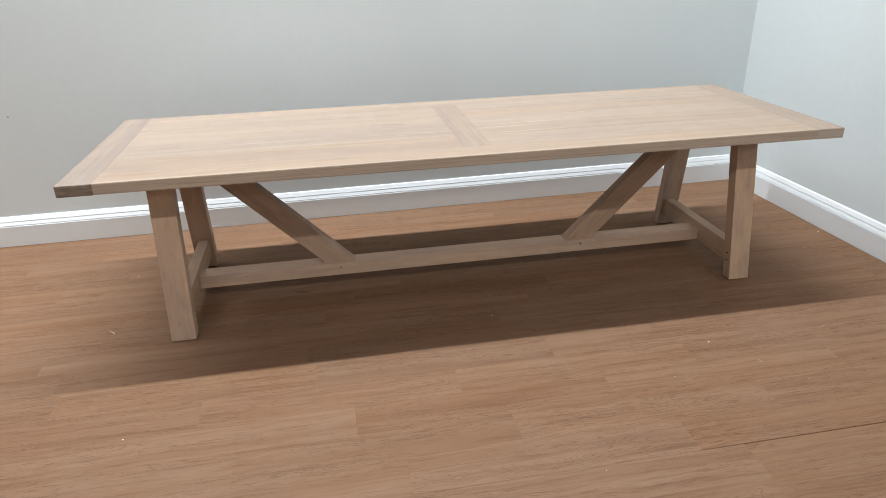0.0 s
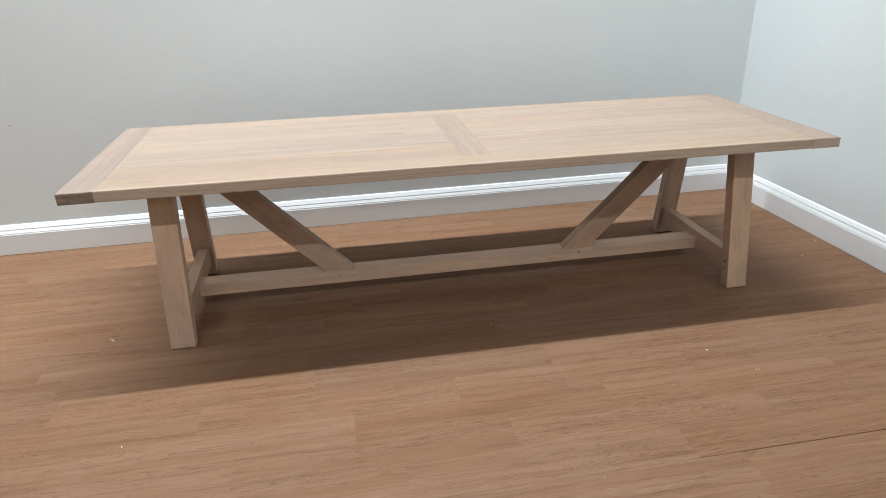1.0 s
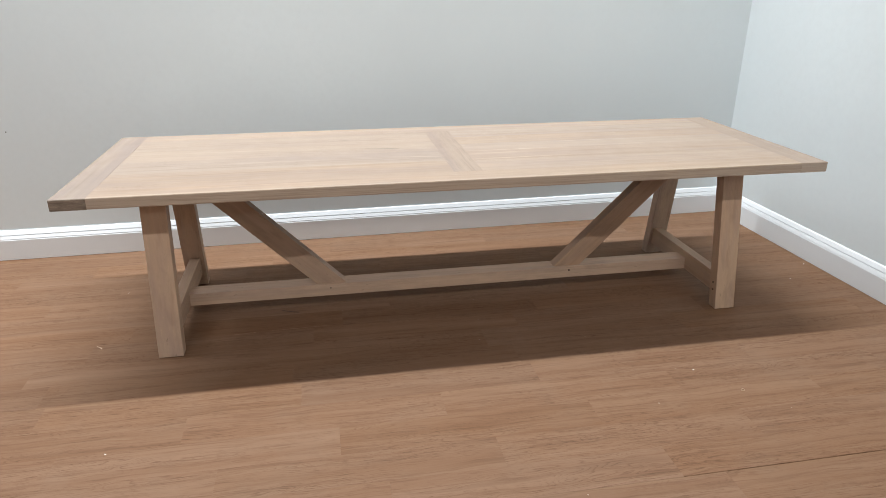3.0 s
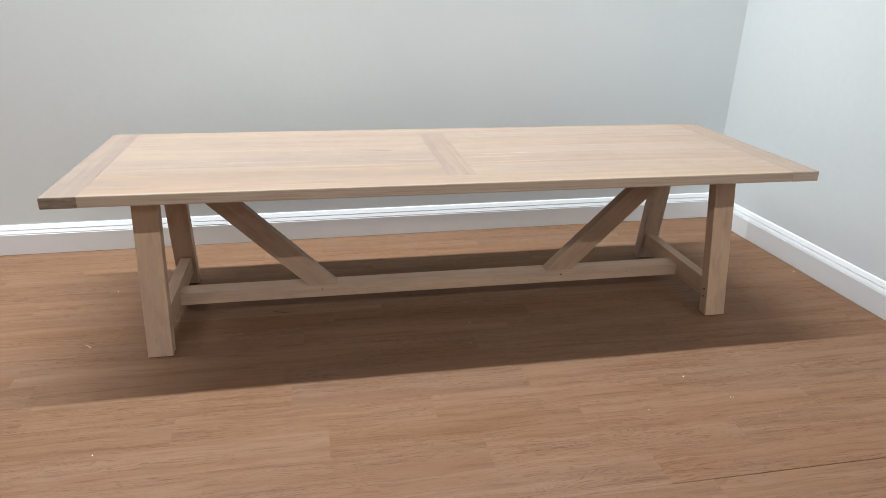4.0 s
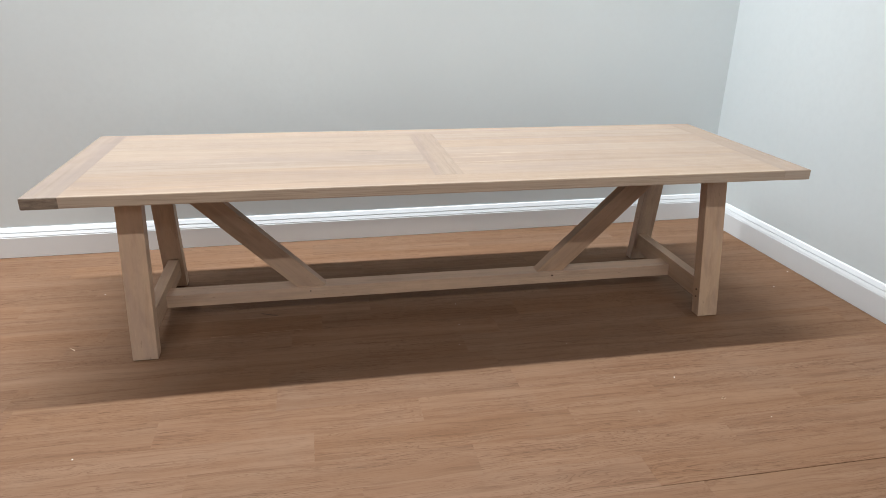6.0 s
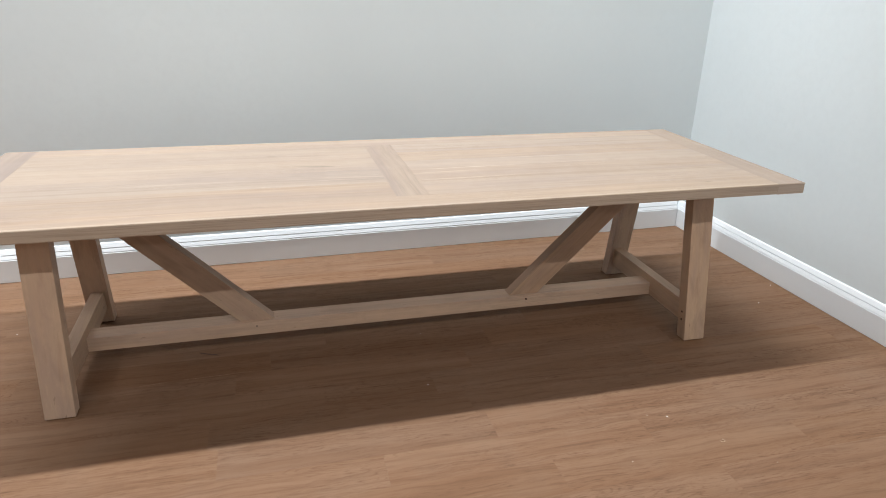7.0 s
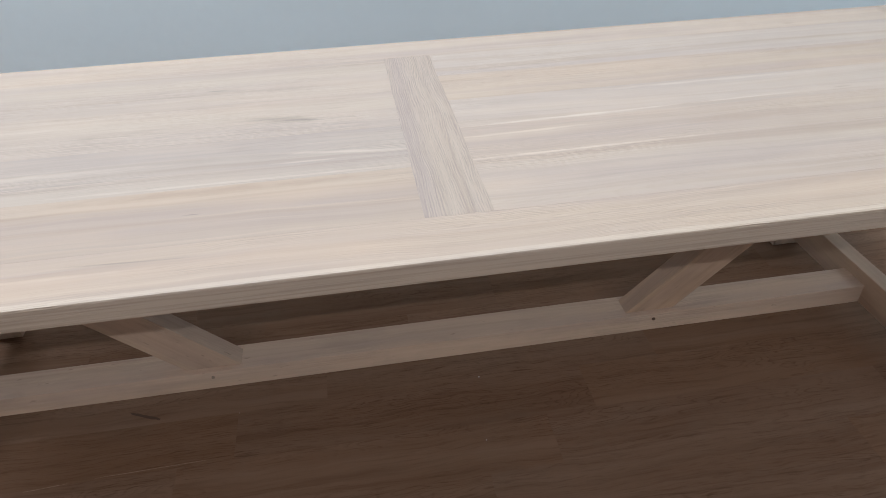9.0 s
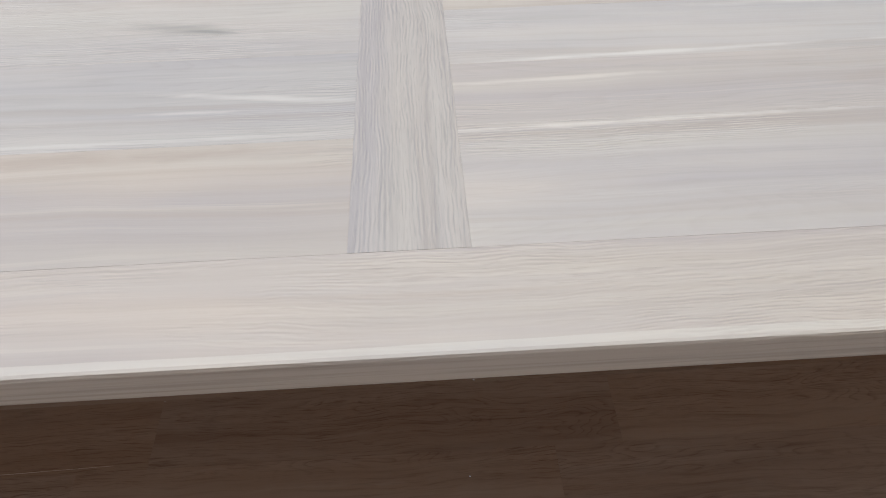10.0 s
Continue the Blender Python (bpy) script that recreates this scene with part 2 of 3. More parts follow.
def vinyl_material():
    n = Nodes("oak_vinyl_plank")
    place = n.add("ShaderNodeNewGeometry")
    rand = n.math("FRACT", n.math("ADD", n.add("ShaderNodeObjectInfo").outputs["Random"], place.outputs["Random Per Island"]))
    shift = n.add("ShaderNodeCombineXYZ")
    for k, f in enumerate((41.0, 17.0, 0.0)):
        n.link(n.math("MULTIPLY", rand, f), shift.inputs[k])
    at = n.vec("ADD", place.outputs["Position"], shift.outputs[0])
    wander = n.noise(n.vec("MULTIPLY", at, (3.0, 9.0, 1.0)), 1.0, 3.0)
    lean = n.add("ShaderNodeCombineXYZ")
    n.link(n.math("MULTIPLY", n.math("SUBTRACT", wander, 0.5), 0.05), lean.inputs[1])
    bent = n.vec("ADD", at, lean.outputs[0])
    broad = n.noise(n.vec("MULTIPLY", bent, (0.7, 14.0, 1.0)), 1.0, 3.0)
    streak = n.noise(n.vec("MULTIPLY", bent, (2.2, 75.0, 1.0)), 1.0, 4.0, 0.6)
    dash = n.noise(n.vec("MULTIPLY", bent, (13.0, 250.0, 1.0)), 1.0, 3.0, 0.6)
    pore = n.noise(n.vec("MULTIPLY", bent, (34.0, 700.0, 1.0)), 1.0, 2.0)
    hills = n.noise(n.vec("MULTIPLY", at, (2.4, 13.0, 1.0)), 1.0, 2.0, 0.45)
    ring = n.ramp(n.math("FRACT", n.math("MULTIPLY", hills, 27.0)), (0.0, 0.0), (0.62, 0.05), (0.88, 1.0), (1.0, 0.0))
    where = n.ramp(n.noise(n.vec("MULTIPLY", at, (1.3, 8.0, 1.0)), 1.0, 2.0), (0.51, 0.0), (0.62, 1.0))
    ring = n.math("MULTIPLY", n.math("MULTIPLY", ring, where), n.ramp(dash, (0.34, 0.0), (0.54, 1.0)))
    base, dark, light = (0.193, 0.110, 0.066), (0.078, 0.037, 0.020), (0.226, 0.138, 0.088)
    quiet = n.ramp(n.noise(n.vec("MULTIPLY", at, (0.9, 7.0, 1.0)), 1.0, 3.0, 0.6), (0.40, 0.16), (0.62, 1.0))
    col = n.mix(n.ramp(broad, (0.35, 0.0), (0.65, 1.0)), base, light)
    col = n.mix(n.math("MULTIPLY", n.ramp(streak, (0.52, 0.0), (0.72, 1.0)), 0.40), col, dark)
    col = n.mix(n.math("MULTIPLY", n.ramp(streak, (0.28, 1.0), (0.42, 0.0)), 0.30), col, (0.252, 0.170, 0.115))
    band = n.noise(n.vec("MULTIPLY", bent, (1.5, 26.0, 1.0)), 1.0, 2.0, 0.5)
    col = n.mix(n.math("MULTIPLY", n.ramp(band, (0.55, 0.0), (0.74, 1.0)), 0.26), col, dark)
    col = n.mix(n.math("MULTIPLY", ring, 0.46), col, dark)
    col = n.mix(n.math("MULTIPLY", n.math("MULTIPLY", n.ramp(dash, (0.52, 0.0), (0.66, 1.0)), quiet), 0.56), col, dark)
    col = n.mix(n.math("MULTIPLY", n.math("MULTIPLY", n.ramp(pore, (0.54, 0.0), (0.72, 1.0)), quiet), 0.38), col, dark)
    dust = n.noise(place.outputs["Position"], 3.1, 4.0, 0.6)
    col = n.mix(n.math("MULTIPLY", n.ramp(dust, (0.5, 0.0), (0.8, 1.0)), 0.14), col, (0.245, 0.196, 0.155))
    hue = n.add("ShaderNodeHueSaturation")
    n.link(col, hue.inputs["Color"])
    n.link(n.math("MULTIPLY_ADD", rand, 0.07, 0.985), hue.inputs["Value"])
    n.link(n.math("MULTIPLY_ADD", n.math("FRACT", n.math("MULTIPLY", rand, 5.7)), 0.07, 0.985), hue.inputs["Saturation"])
    n.bump(n.math("ADD", n.math("MULTIPLY", pore, 0.5), n.math("MULTIPLY", dash, 0.5)), 0.15, 0.001)
    return n.finish(hue.outputs[0], n.math("MULTIPLY_ADD", dust, 0.14, 0.56), 0.07)


vinyl = vinyl_material()


def paint(name, colour, rough, relief, blotch=0.03):
    n = Nodes(name)
    at = n.add("ShaderNodeNewGeometry").outputs["Position"]
    cloud = n.noise(at, 0.9, 3.0)
    peel = n.noise(at, 260.0, 2.0)
    roller = n.noise(at, 28.0, 3.0)
    low = tuple(c * (1 - blotch) for c in colour)
    high = tuple(min(1.0, c * (1 + blotch)) for c in colour)
    col = n.mix(n.ramp(cloud, (0.3, 0.0), (0.7, 1.0)), low, high)
    col = n.mix(n.math("MULTIPLY", n.ramp(roller, (0.4, 0.0), (0.7, 1.0)), 0.35), col, low)
    n.bump(n.math("ADD", peel, n.math("MULTIPLY", roller, 0.6)), relief, 0.001)
    return n.finish(col, n.math("MULTIPLY_ADD", roller, 0.12, rough), 0.4)


wall_paint = paint("grey_wall_paint", (0.708, 0.778, 0.802), 0.55, 0.12)
trim_paint = paint("white_trim_paint", (0.80, 0.85, 0.885), 0.45, 0.02, 0.01)
# the unseen ceiling and walls are kept dark to cut bounced light
ceiling_paint = paint("unseen_ceiling_dark", (0.20, 0.20, 0.20), 0.8, 0.1)
unseen_wall_dark = paint("unseen_wall_dark", (0.15, 0.15, 0.155), 0.6, 0.1)


def plain(name, colour, rough=0.7):
    n = Nodes(name)
    grain = n.noise(n.add("ShaderNodeTexCoord").outputs["Object"], 300.0, 3.0)
    return n.finish(n.mix(grain, tuple(c * 0.8 for c in colour), tuple(min(1, c * 1.15) for c in colour)), rough, 0.3)


peg_wood = plain("dark_peg", (0.11, 0.065, 0.045), 0.6)
pale_peg = plain("pale_peg", (0.27, 0.21, 0.165), 0.6)
shaving_wood = plain("pale_shaving", (0.52, 0.40, 0.29), 0.8)
crumb_white = plain("white_crumb", (0.82, 0.80, 0.76), 0.85)
crumb_tan = plain("tan_crumb", (0.50, 0.42, 0.34), 0.85)
# colour of the contact shadow drawn under the feet
foot_dark = plain("foot_shadow_dark", (0.045, 0.038, 0.034), 0.95)
underlay = plain("dark_underlay", (0.05, 0.04, 0.035), 0.9)
scuff_dark = plain("dark_scuff", (0.092, 0.052, 0.034), 0.6)
scratch_light = plain("light_scratch", (0.34, 0.225, 0.15), 0.6)
hole_dark = plain("nail_hole_shade", (0.08, 0.08, 0.08), 0.9)


# ---- building helpers ----
def mesh_of(name, bm, *materials):
    me = bpy.data.meshes.new(name)
    bm.to_mesh(me)
    bm.free()
    for m in materials:
        me.materials.append(m)
    return me


def part(name, data, parent, label="", m=None, category=""):
    ob = new(name, data)
    ob.parent = parent
    if m is not None:
        ob.matrix_local = m
    return tagged(ob, label, category)


def block(x0, x1, y0, y1, z0, z1, bevel=0.0008, big=0.0, outer=None, end_axis=None, shear=0.0):
    """A box with eased edges. outer(a, b): whether the edge from a to b carries the larger bevel. end_axis: faces across that axis take
    the second material. shear: how far y moves per metre of z."""
    bm = bmesh.new()
    bmesh.ops.create_cube(bm, size=1.0)
    for v in bm.verts:
        v.co = Vector((x0 if v.co.x < 0 else x1, y0 if v.co.y < 0 else y1, z0 if v.co.z < 0 else z1))
    if big:
        wide = [e for e in bm.edges if outer(e.verts[0].co, e.verts[1].co)]
        bmesh.ops.bevel(bm, geom=wide, offset=big, segments=2, profile=0.5, affect="EDGES")
    if bevel:
        sharp = [e for e in bm.edges if len(e.link_faces) == 2 and e.calc_face_angle(0) > 1.0]
        bmesh.ops.bevel(bm, geom=sharp, offset=bevel, segments=2 if bevel > 0.001 else 1, profile=0.5, affect="EDGES")
    bm.normal_update()
    if end_axis is not None:
        for f in bm.faces:
            if abs(f.normal[end_axis]) > 0.8:
                f.material_index = 1
    for v in bm.verts:
        v.co.y += shear * v.co.z
    return bm


# ---- walls, ceiling ----
X0, X1, Y0, Y1 = -9.2, 3.74, -12.6, 1.490
BACK_TURN, SIDE_TURN = 1.2, 1.0


def wall(name, length, height, m, label, mat=wall_paint):
    """A wall slab whose room face is local y = 0, running along local x, thick towards +y."""
    bm = block(0, length, 0, 0.14, -0.02, height, 0)
    ob = new(name, mesh_of(name, bm, mat))
    ob.matrix_world = m
    return tagged(ob, label, "wall", kind="structure")


# the corner where the back wall and the side wall meet
CORNER = Vector((3.722, 1.519, 0.0))
back = Matrix.Translation(CORNER) @ pose(0, 0, 0, 0, 0, BACK_TURN) @ Matrix.Translation((-13.4, 0, 0))
side = Matrix.Translation(CORNER) @ pose(0, 0, 0, 0, 0, SIDE_TURN - 90)
wall_back = wall("wall_back", 13.54, CEILING + 0.05, back, "pale grey painted plain wall behind the table")
wall_side = wall("wall_side", 14.6, CEILING + 0.05, side, "pale grey painted plain wall beside the table end")
# two unseen walls added to close the room, dark to limit bounce
wall_left = wall("wall_left", 14.6, CEILING + 0.05, pose(X0, Y0 - 0.2, 0, 0, 0, 90), "unseen plain wall that closes the room, dark to cut bounce", unseen_wall_dark)
wall_rear = wall("wall_rear", 13.8, CEILING + 0.05, pose(X1 + 0.6, Y0, 0, 0, 0, 180), "unseen plain wall that closes the room, dark to cut bounce", unseen_wall_dark)

# unseen ceiling slab above the tubes, its dark colour set to limit bounce
bm = block(X0 - 0.3, X1 + 0.7, Y0 - 0.3, Y1 + 0.5, CEILING + 0.02, CEILING + 0.12, 0)
tagged(new("ceiling", mesh_of("ceiling", bm, ceiling_paint)), "unseen plain high ceiling, dark to cut bounce", "ceiling", kind="structure")


def baseboard(name, length, m, label):
    """A moulded board along local x; its back lies on local y = 0, the room towards -y."""
    outline = [(0.0, 0.0), (0.0, 0.024), (0.0018, 0.024), (0.0025, 0.028), (0.1195, 0.028), (0.1220, 0.0264), (0.1224, 0.0230), (0.1266, 0.0228),
               (0.1270, 0.0258), (0.1435, 0.0182), (0.1440, 0.0146), (0.1484, 0.0144), (0.1488, 0.0176), (0.1700, 0.0074), (0.1730, 0.0030), (0.1740, 0.0)]
    bm = bmesh.new()
    rings = [[bm.verts.new((x, -d, z)) for z, d in outline] for x in (0.0, length)]
    for k in range(len(outline) - 1):
        bm.faces.new((rings[0][k], rings[1][k], rings[1][k + 1], rings[0][k + 1]))
    for ring in rings:
        bm.faces.new(ring)
    bmesh.ops.recalc_face_normals(bm, faces=bm.faces)
    ob = new(name, mesh_of(name, bm, trim_paint))
    ob.matrix_world = m
    return tagged(ob, label, "baseboard", kind="structure")


baseboard("baseboard_back", 13.4 - 0.032, back, "white painted moulded baseboard along the wall")
baseboard("baseboard_side", 14.0, side, "white painted moulded baseboard along the wall")

bm = bmesh.new()
bmesh.ops.create_cone(bm, cap_ends=True, segments=12, radius1=0.0035, radius2=0.0028, depth=0.003)
hole = part("nail_head", mesh_of("nail_head", bm, hole_dark), wall_back, "small dark nail head in the paint")
hole.matrix_world = pose(-0.690, 1.4255, 0.735, 90, 0, BACK_TURN)

# ---- floor slab (its planks come last) ----
bm = block(X0 - 0.1, X1 + 0.15, Y0 - 0.1, Y1 + 0.14, -0.10, -0.006, 0)
floor = tagged(new("floor", mesh_of("floor", bm, underlay)), "brown oak-look vinyl plank floor with fine grain", "floor", kind="structure")


# ---- the table ----
LENGTH, WIDTH, UNDER, TOP = 3.203, 1.050, 0.718, 0.762
RAIL, END = 0.127, 0.129
MID0, MID1 = 1.533, 1.658
table = tagged(new("dining_table"), "long pale limed oak trestle dining table with bare plank top", "table")


# end boards run across the whole width and show their end grain at the long edges
for x0, x1 in ((0.0, END), (LENGTH - END, LENGTH)):
    side_x = 0.0 if x0 == 0 else LENGTH
    bm = block(x0 + 0.00005, x1 - 0.00005, 0, WIDTH, UNDER, TOP, 0.0002, 0.0045, lambda a, b, s=side_x: abs(a.x - s) + abs(b.x - s) < 0.001 or (abs(a.y - b.y) + abs(a.z - b.z) < 0.001 and a.z > 0.75), end_axis=1)
    part("end_board", mesh_of("end_board", bm, oak_end_board, oak_end if x0 == 0 else oak_top), table, "greyish oak end board with dark end grain" if x0 == 0 else "greyish oak end board")
# long edge boards
for y0, y1 in ((0.0, RAIL), (WIDTH - RAIL, WIDTH)):
    side_y = 0.0 if y0 == 0 else WIDTH
    bm = block(END + 0.00005, LENGTH - END - 0.00005, y0, y1, UNDER, TOP, 0.0002, 0.0045, lambda a, b, s=side_y: abs(a.y - s) + abs(b.y - s) < 0.001 and abs(a.z - b.z) < 0.001)
    part("edge_board", mesh_of("edge_board", bm, oak_top), table)
# centre board across the field
bm = block(MID0, MID1, RAIL + 0.0003, WIDTH - RAIL - 0.0003, UNDER, TOP, 0.00015)
part("centre_board", mesh_of("centre_board", bm, oak_across), table, "grey oak centre board with strong grain")
# field boards
LEFT_CUTS = (RAIL, 0.313, 0.505, 0.700, WIDTH - RAIL)
RIGHT_CUTS = (RAIL, 0.330, 0.465, 0.615, 0.770, WIDTH - RAIL)
for x0, x1, cuts in ((END, MID0, LEFT_CUTS), (MID1, LENGTH - END, RIGHT_CUTS)):
    for y0, y1 in zip(cuts, cuts[1:]):
        bm = block(x0 + (0.0006 if x0 == END else 0.0001), x1 - 0.00003, y0 + (0.00018 if y0 == RAIL else 0.00005), y1 - 0.00005, UNDER, TOP, 0.00015)
        part("field_board", mesh_of("field_board", bm, oak_top), table)

# legs lean towards the middle; the mesh stands on the outer edge of its foot
LEAN_Y = 0.159
LEG_W, LEG_D = 0.102, 0.058
bm = block(-LEG_W / 2, LEG_W / 2, 0, LEG_D, 0.003, UNDER, 0.002, shear=LEAN_Y)
leg_mesh = mesh_of("leg", bm, oak_leg)
# a thin dark sheet stands for the contact shadow under each foot
foot_shadow_mesh = mesh_of("foot_shadow", block(-LEG_W / 2 + 0.006, LEG_W / 2 - 0.006, 0.006, LEG_D - 0.006, 0, 0.0034, 0.0005), foot_dark)
FOOT = 0.115
LEGS = {}
for key, x, y, turn in (("nl", 0.301, FOOT, 0), ("nr", LENGTH - 0.301, FOOT, 0), ("fl", 0.301, WIDTH - 0.02 - FOOT, 180), ("fr", LENGTH - 0.301, WIDTH - 0.02 - FOOT, 180)):
    LEGS[key] = part("leg", leg_mesh, table, m=pose(x, y, 0, 0, 0, turn))
    part("foot_shadow", foot_shadow_mesh, LEGS[key], "thin dark sheet for the contact shadow under the foot")

# cross rails between the legs of each end, cut to the slope
CR0, CR1 = 0.070, 0.166
for x0, x1 in ((0.283, 0.334), (LENGTH - 0.334, LENGTH - 0.283)):
    bm = bmesh.new()
    bmesh.ops.create_cube(bm, size=1.0)
    for v in bm.verts:
        z = CR0 if v.co.z < 0 else CR1
        near = FOOT + LEG_D + LEAN_Y * z - 0.001
        v.co = Vector((x0 if v.co.x < 0 else x1, near if v.co.y < 0 else WIDTH - 0.02 - near, z))
    bmesh.ops.bevel(bm, geom=list(bm.edges), offset=0.0015, segments=2, profile=0.5, affect="EDGES")
    part("cross_rail", mesh_of("cross_rail", bm, oak_cross), table)

# the long stretcher lies flat between the cross rails
MIDDLE = 0.510
S0, S1 = 0.070, 0.130
bm = block(0.3335, LENGTH - 0.3335, MIDDLE - 0.045, MIDDLE + 0.045, S0, S1, 0.0015)
stretcher = part("stretcher", mesh_of("stretcher", bm, oak_rail), table)

# two braces at forty-five degrees from the stretcher to the underside of the top
def brace(foot_x, sign):
    """A brace whose lower middle stands at foot_x; sign: the way it leans as it rises."""
    rise = UNDER - S1
    half = 0.100 * math.sqrt(2) / 2
    run = rise * 1.0
    angle = math.atan2(rise, sign * run)
    back_turn = Matrix.Rotation(angle, 4, "Y")
    bm = bmesh.new()
    corners = []
    for y in (MIDDLE - 0.029, MIDDLE + 0.029):
        for x, z in ((foot_x - half, S1), (foot_x + half, S1), (foot_x + sign * run + half, UNDER), (foot_x + sign * run - half, UNDER)):
            corners.append(bm.verts.new(back_turn @ Vector((x - foot_x, 0, z - S1)) + Vector((0, y - MIDDLE, 0))))
    a, b = corners[:4], corners[4:]
    bm.faces.new(a)
    bm.faces.new(b[::-1])
    for k in range(4):
        bm.faces.new((a[(k + 1) % 4], a[k], b[k], b[(k + 1) % 4]))
    bmesh.ops.recalc_face_normals(bm, faces=bm.faces)
    bmesh.ops.bevel(bm, geom=list(bm.edges), offset=0.0015, segments=2, profile=0.5, affect="EDGES")
    return part("brace", mesh_of("brace", bm, oak_brace), table, m=pose(foot_x, MIDDLE, S1) @ Matrix.Rotation(-angle, 4, "Y"))


braces = [brace(0.997, -1), brace(LENGTH - 0.997, 1)]

# dowels
bm = bmesh.new()
bmesh.ops.create_cone(bm, cap_ends=True, segments=14, radius1=0.0052, radius2=0.0046, depth=0.006)
dark_dowel = mesh_of("dowel", bm, peg_wood)
bm = bmesh.new()
bmesh.ops.create_cone(bm, cap_ends=True, segments=14, radius1=0.0048, radius2=0.0042, depth=0.006)
pale_dowel = mesh_of("dowel", bm, pale_peg)
part("dowel", pale_dowel, stretcher, "small round oak dowel end", pose(0.992, MIDDLE - 0.045, 0.111, 90, 0, 0))
part("dowel", dark_dowel, stretcher, "small dark dowel end", pose(2.215, MIDDLE - 0.045, 0.111, 90, 0, 0))
for ob, x in zip(braces, (1.000, 2.205)):
    part("dowel", pale_dowel, ob, "small round oak dowel end", ob.matrix_local.inverted() @ pose(x, MIDDLE - 0.029, 0.148, 90, 0, 0) @ Matrix.Diagonal((0.6, 0.6, 1, 1)))
part("dowel", dark_dowel, LEGS["nr"], "small dark dowel end", pose(-LEG_W / 2, 0.028 + LEAN_Y * 0.125, 0.128, 0, -90, 0))
part("dowel", dark_dowel, LEGS["nr"], "small dark dowel end", pose(-LEG_W / 2, 0.028 + LEAN_Y * 0.092, 0.092, 0, -90, 0))


# ---- litter on the floor ----
def crumb(x, y, size, seed, name="crumb", label="tiny white crumb of debris on the floor", mat=crumb_white):
    rnd = random.Random(seed)
    bm = bmesh.new()
    bmesh.ops.create_icosphere(bm, subdivisions=1, radius=size * 0.33)
    for v in bm.verts:
        v.co = Vector((v.co.x * rnd.uniform(0.7, 1.4), v.co.y * rnd.uniform(0.6, 1.1), v.co.z * rnd.uniform(0.4, 0.8)))
    low = min(v.co.z for v in bm.verts)
    for v in bm.verts:
        v.co.z -= low
    ob = new(name, mesh_of(name, bm, mat))
    ob.matrix_world = pose(x, y, 0.0, 0, 0, rnd.uniform(0, 360))
    return tagged(ob, label, "debris", "crumbs on the floor")


for seed, (x, y, size) in enumerate([(0.199, -0.504, 0.008), (2.460, -0.369, 0.010), (2.390, -0.346, 0.006), (2.206, -0.563, 0.007), (2.688, -0.680, 0.006),
                                     (1.751, -0.978, 0.007), (1.639, 0.035, 0.006), (1.676, 0.222, 0.005), (1.702, 0.438, 0.006), (-0.037, 0.815, 0.008),
                                     (3.668, 0.543, 0.009), (3.459, 0.376, 0.007), (1.040, 0.428, 0.004), (2.117, -0.031, 0.005)]):
    if seed in (2, 3, 4, 5, 12, 13):
        crumb(x, y, size, seed, "crumb", "tiny tan crumb of debris on the floor", crumb_tan)
    else:
        crumb(x, y, size, seed)


def shaving(x, y, length, turn, width, curl):
    """A curled strip of planed wood: it lies along local x, and its end rolls up by curl radians."""
    bm = bmesh.new()
    rows = []
    steps = 18
    for k in range(steps + 1):
        t = k / steps
        roll = max(0.0, t - 0.45) / 0.55 * curl
        r = length * 0.13 * (1 - 0.3 * t)
        px = length * 0.6 * min(t, 0.45) / 0.45 + r * math.sin(roll)
        pz = r * (1 - math.cos(roll)) + 0.0004
        bow = length * 0.10 * math.sin(math.pi * t)
        wide = width * (0.45 + 0.55 * math.sin(math.pi * min(1.0, t + 0.15)))
        rows.append([bm.verts.new((px, bow + w * wide, pz + lift)) for lift in (0.0, 0.0004) for w in (-0.5, 0.5)])
    for p, q in zip(rows, rows[1:]):
        for i, j in ((0, 1), (1, 3), (3, 2), (2, 0)):
            bm.faces.new((p[i], p[j], q[j], q[i]))
    bm.faces.new((rows[0][0], rows[0][1], rows[0][3], rows[0][2]))
    bm.faces.new((rows[-1][0], rows[-1][1], rows[-1][3], rows[-1][2]))
    bmesh.ops.recalc_face_normals(bm, faces=bm.faces)
    low = min(v.co.z for v in bm.verts)
    for v in bm.verts:
        v.co.z -= low
    ob = new("wood_shaving", mesh_of("wood_shaving", bm, shaving_wood))
    ob.matrix_world = pose(x, y, 0.0, 0, 0, turn)
    return tagged(ob, "small pale curled wood shaving on the floor", "shaving", "shavings on the floor")


shaving(-0.040, 0.272, 0.060, -55, 0.0030, 3.4)


def shaving_ring(x, y, radius, width):
    """A shaving rolled into an open ring that lies flat."""
    rnd = random.Random(8)
    bm = bmesh.new()
    rows = []
    for k in range(17):
        a = 0.4 + k / 16 * 5.6
        r = radius * rnd.uniform(0.85, 1.1)
        rows.append([bm.verts.new(((r + w) * math.cos(a), 0.75 * (r + w) * math.sin(a), z)) for z in (0.0, width) for w in (-0.0005, 0.0005)])
    for p, q in zip(rows, rows[1:]):
        for i, j in ((0, 1), (1, 3), (3, 2), (2, 0)):
            bm.faces.new((p[i], p[j], q[j], q[i]))
    bm.faces.new((rows[0][0], rows[0][1], rows[0][3], rows[0][2]))
    bm.faces.new((rows[-1][0], rows[-1][1], rows[-1][3], rows[-1][2]))
    bmesh.ops.recalc_face_normals(bm, faces=bm.faces)
    ob = new("wood_shaving", mesh_of("wood_shaving", bm, shaving_wood))
    ob.matrix_world = pose(x, y, 0.0, 0, 0, 25)
    return tagged(ob, "small pale wood shaving rolled into a ring", "shaving", "shavings on the floor")


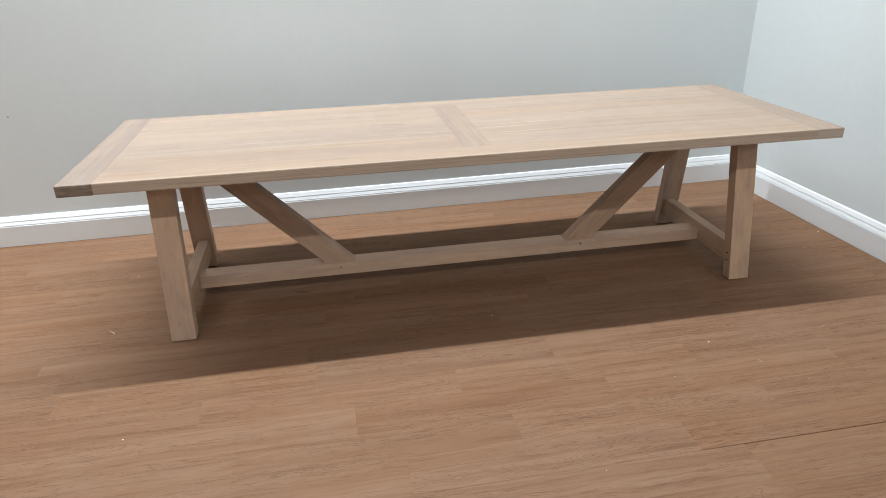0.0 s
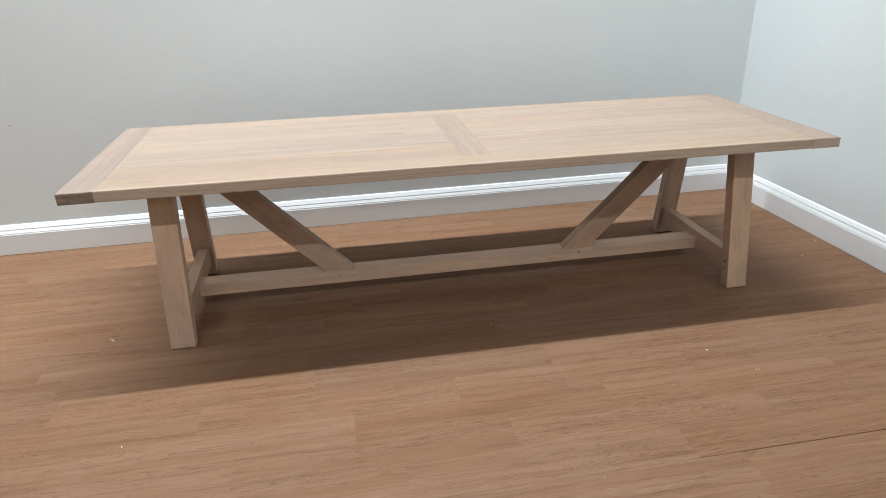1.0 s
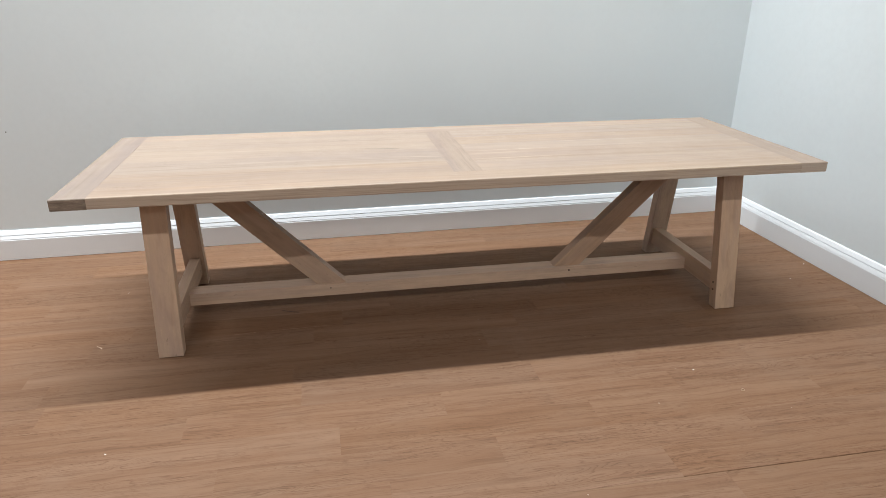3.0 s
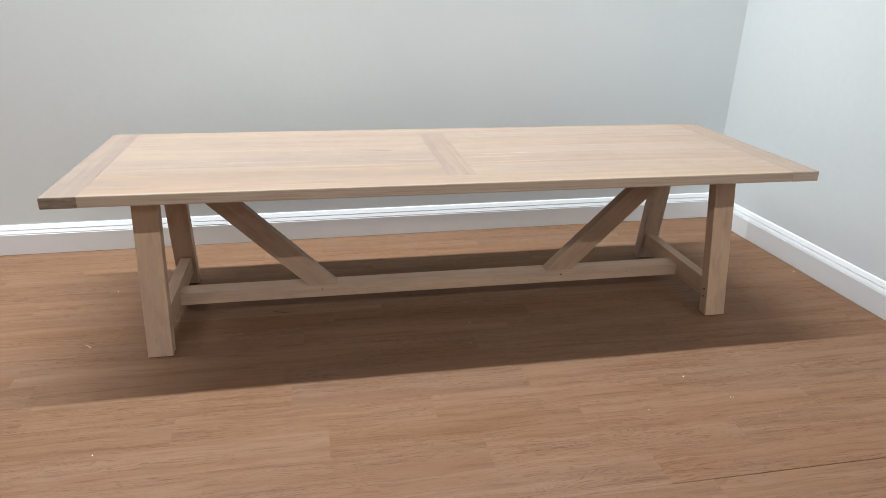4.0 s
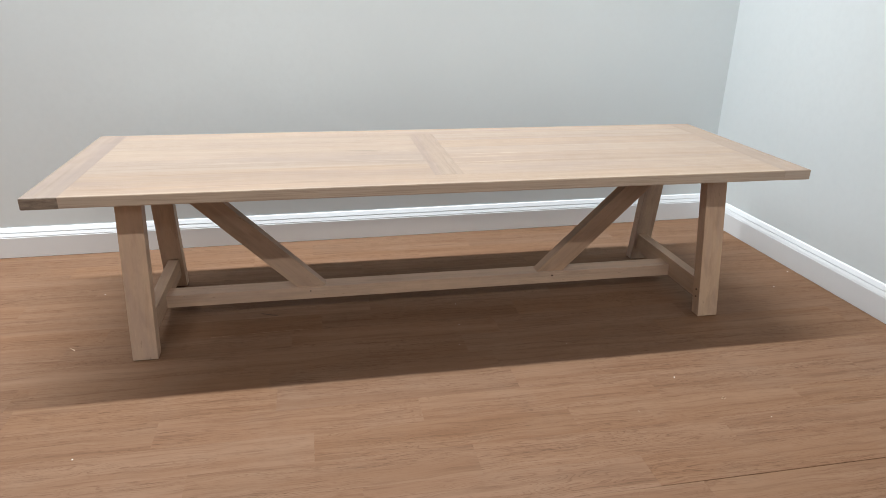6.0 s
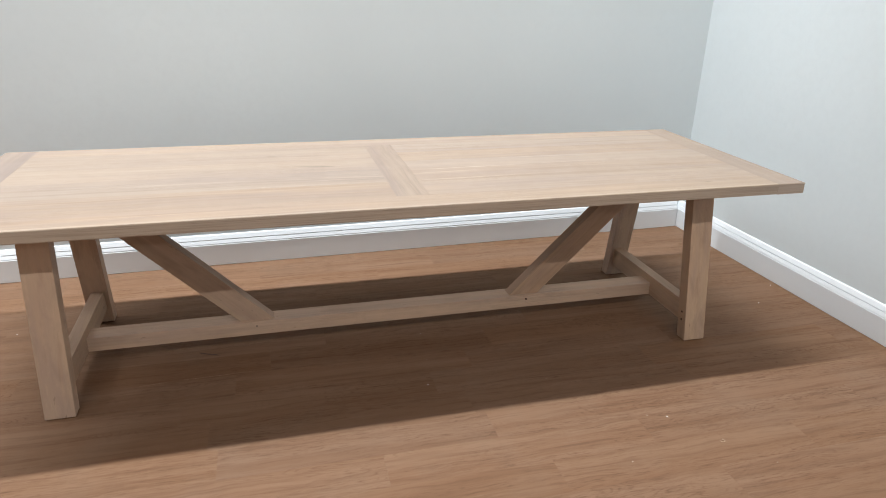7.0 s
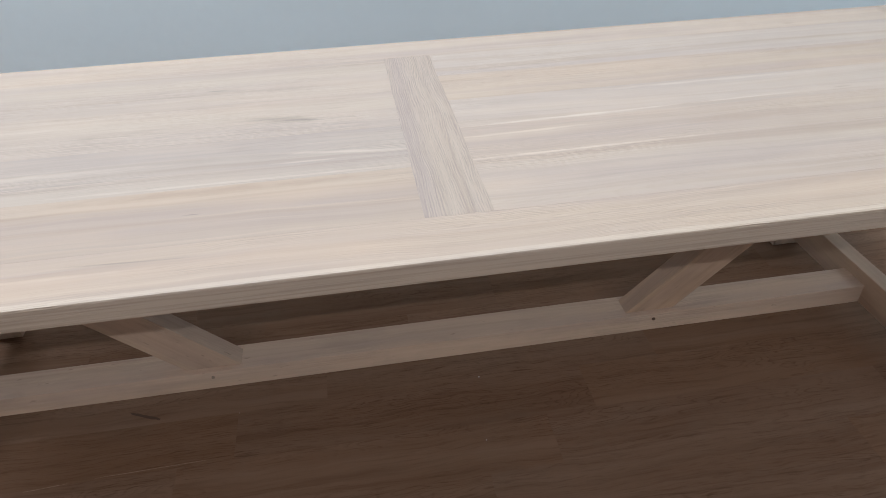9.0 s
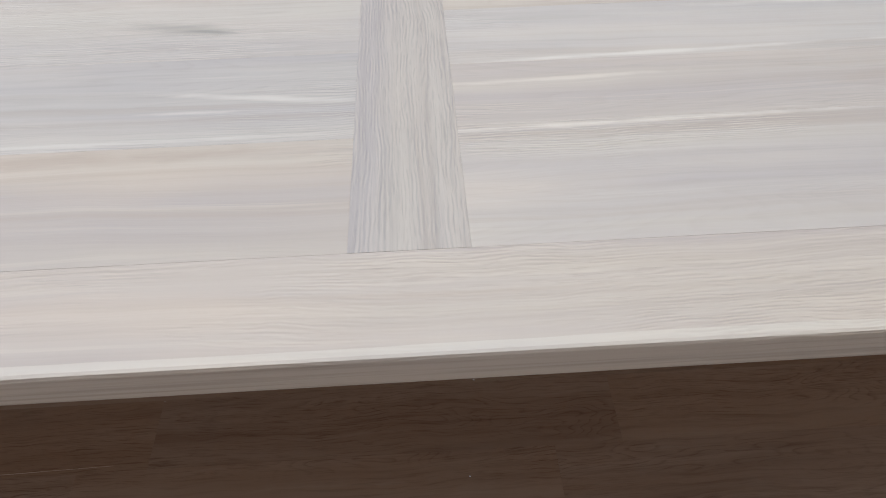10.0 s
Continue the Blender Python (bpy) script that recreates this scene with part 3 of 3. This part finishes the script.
shaving_ring(2.578, -0.538, 0.0085, 0.0022)

# marks in the floor's wear layer
def sliver(name, a, b, width, mat, label):
    a, b = Vector((*a, 0)), Vector((*b, 0))
    length = (b - a).length
    bm = bmesh.new()
    rnd = random.Random(length)
    steps = 8
    rows = []
    for k in range(steps + 1):
        w = width * 0.5 * (0.35 + 0.65 * math.sin(math.pi * (k + 0.5) / (steps + 1))) * rnd.uniform(0.7, 1.2)
        off = rnd.uniform(-0.15, 0.15) * width
        rows.append([bm.verts.new((length * k / steps, off + s * w, z)) for z in (-0.001, 0.0003) for s in (-1, 1)])
    for p, q in zip(rows, rows[1:]):
        for i, j in ((0, 1), (1, 3), (3, 2), (2, 0)):
            bm.faces.new((p[i], p[j], q[j], q[i]))
    bmesh.ops.recalc_face_normals(bm, faces=bm.faces)
    return part(name, mesh_of(name, bm, mat), floor, label, pose(a.x, a.y, 0, 0, 0, math.degrees(math.atan2(b.y - a.y, b.x - a.x))))


sliver("scratch", (0.705, 0.283), (0.970, 0.289), 0.0014, scratch_light, "thin pale scratch")
sliver("scratch", (0.540, 0.273), (0.640, 0.279), 0.0016, scratch_light, "thin pale scratch")
sliver("scuff", (0.748, 0.481), (0.831, 0.445), 0.010, scuff_dark, "short dark scuff")
sliver("scratch", (1.735, -1.020), (1.775, -1.030), 0.0011, scratch_light, "thin pale scratch")
sliver("scratch", (1.730, -1.040), (1.765, -1.052), 0.0011, scratch_light, "thin pale scratch")

# ---- floor planks ----
ROW, LONG, GAP = 0.154, 0.952, 0.0001
KNOWN = {0: -0.098, 2: -0.238, -1: 0.44, -2: 0.04, -3: 0.585, -4: 0.19, 9: -0.28, 10: 0.05}
rnd = random.Random(5)
shared = {}
rest = bmesh.new()


def plank_bm(length, y0, y1):
    return block(0, length, y0, y1, -0.006, 0.0, 0)


for k in range(-80, 12):
    base_y = -0.339 + ROW * k
    start = KNOWN.get(k, rnd.uniform(0, LONG))
    first = math.floor((X0 - start) / LONG)
    for j in range(first, 40):
        x0, x1 = max(start + j * LONG, X0 - 0.05), min(start + (j + 1) * LONG, X1 + 0.10)
        if x1 - x0 < 0.02:
            continue
        near = -1.7 < base_y and x1 > -1.7
        # one joint has opened in front of the table
        open_low = 0.0022 if k == -4 and x0 > 2.0 else 0.0009 if k == -4 and x0 > 1.1 else GAP
        open_high = 0.0010 if k == -5 and x0 > 1.5 else GAP
        if near:
            key = (round(x1 - x0, 4), open_low, open_high)
            if key not in shared:
                shared[key] = mesh_of("plank", plank_bm(x1 - x0 - 2 * GAP, open_low, ROW - open_high), vinyl)
            part("plank", shared[key], floor, m=pose(x0 + GAP, base_y, 0))
        else:
            v = [rest.verts.new((x, y, z)) for z in (-0.006, 0.0) for x, y in ((x0 + GAP, base_y + GAP), (x1 - GAP, base_y + GAP), (x1 - GAP, base_y + ROW - GAP), (x0 + GAP, base_y + ROW - GAP))]
            rest.faces.new(v[4:])
            for i in range(4):
                rest.faces.new((v[i], v[(i + 1) % 4], v[4 + (i + 1) % 4], v[4 + i]))
far_planks = part("planks", mesh_of("planks", rest, vinyl), floor, "brown oak-look vinyl planks")
tagged(far_planks, kind="stuff")
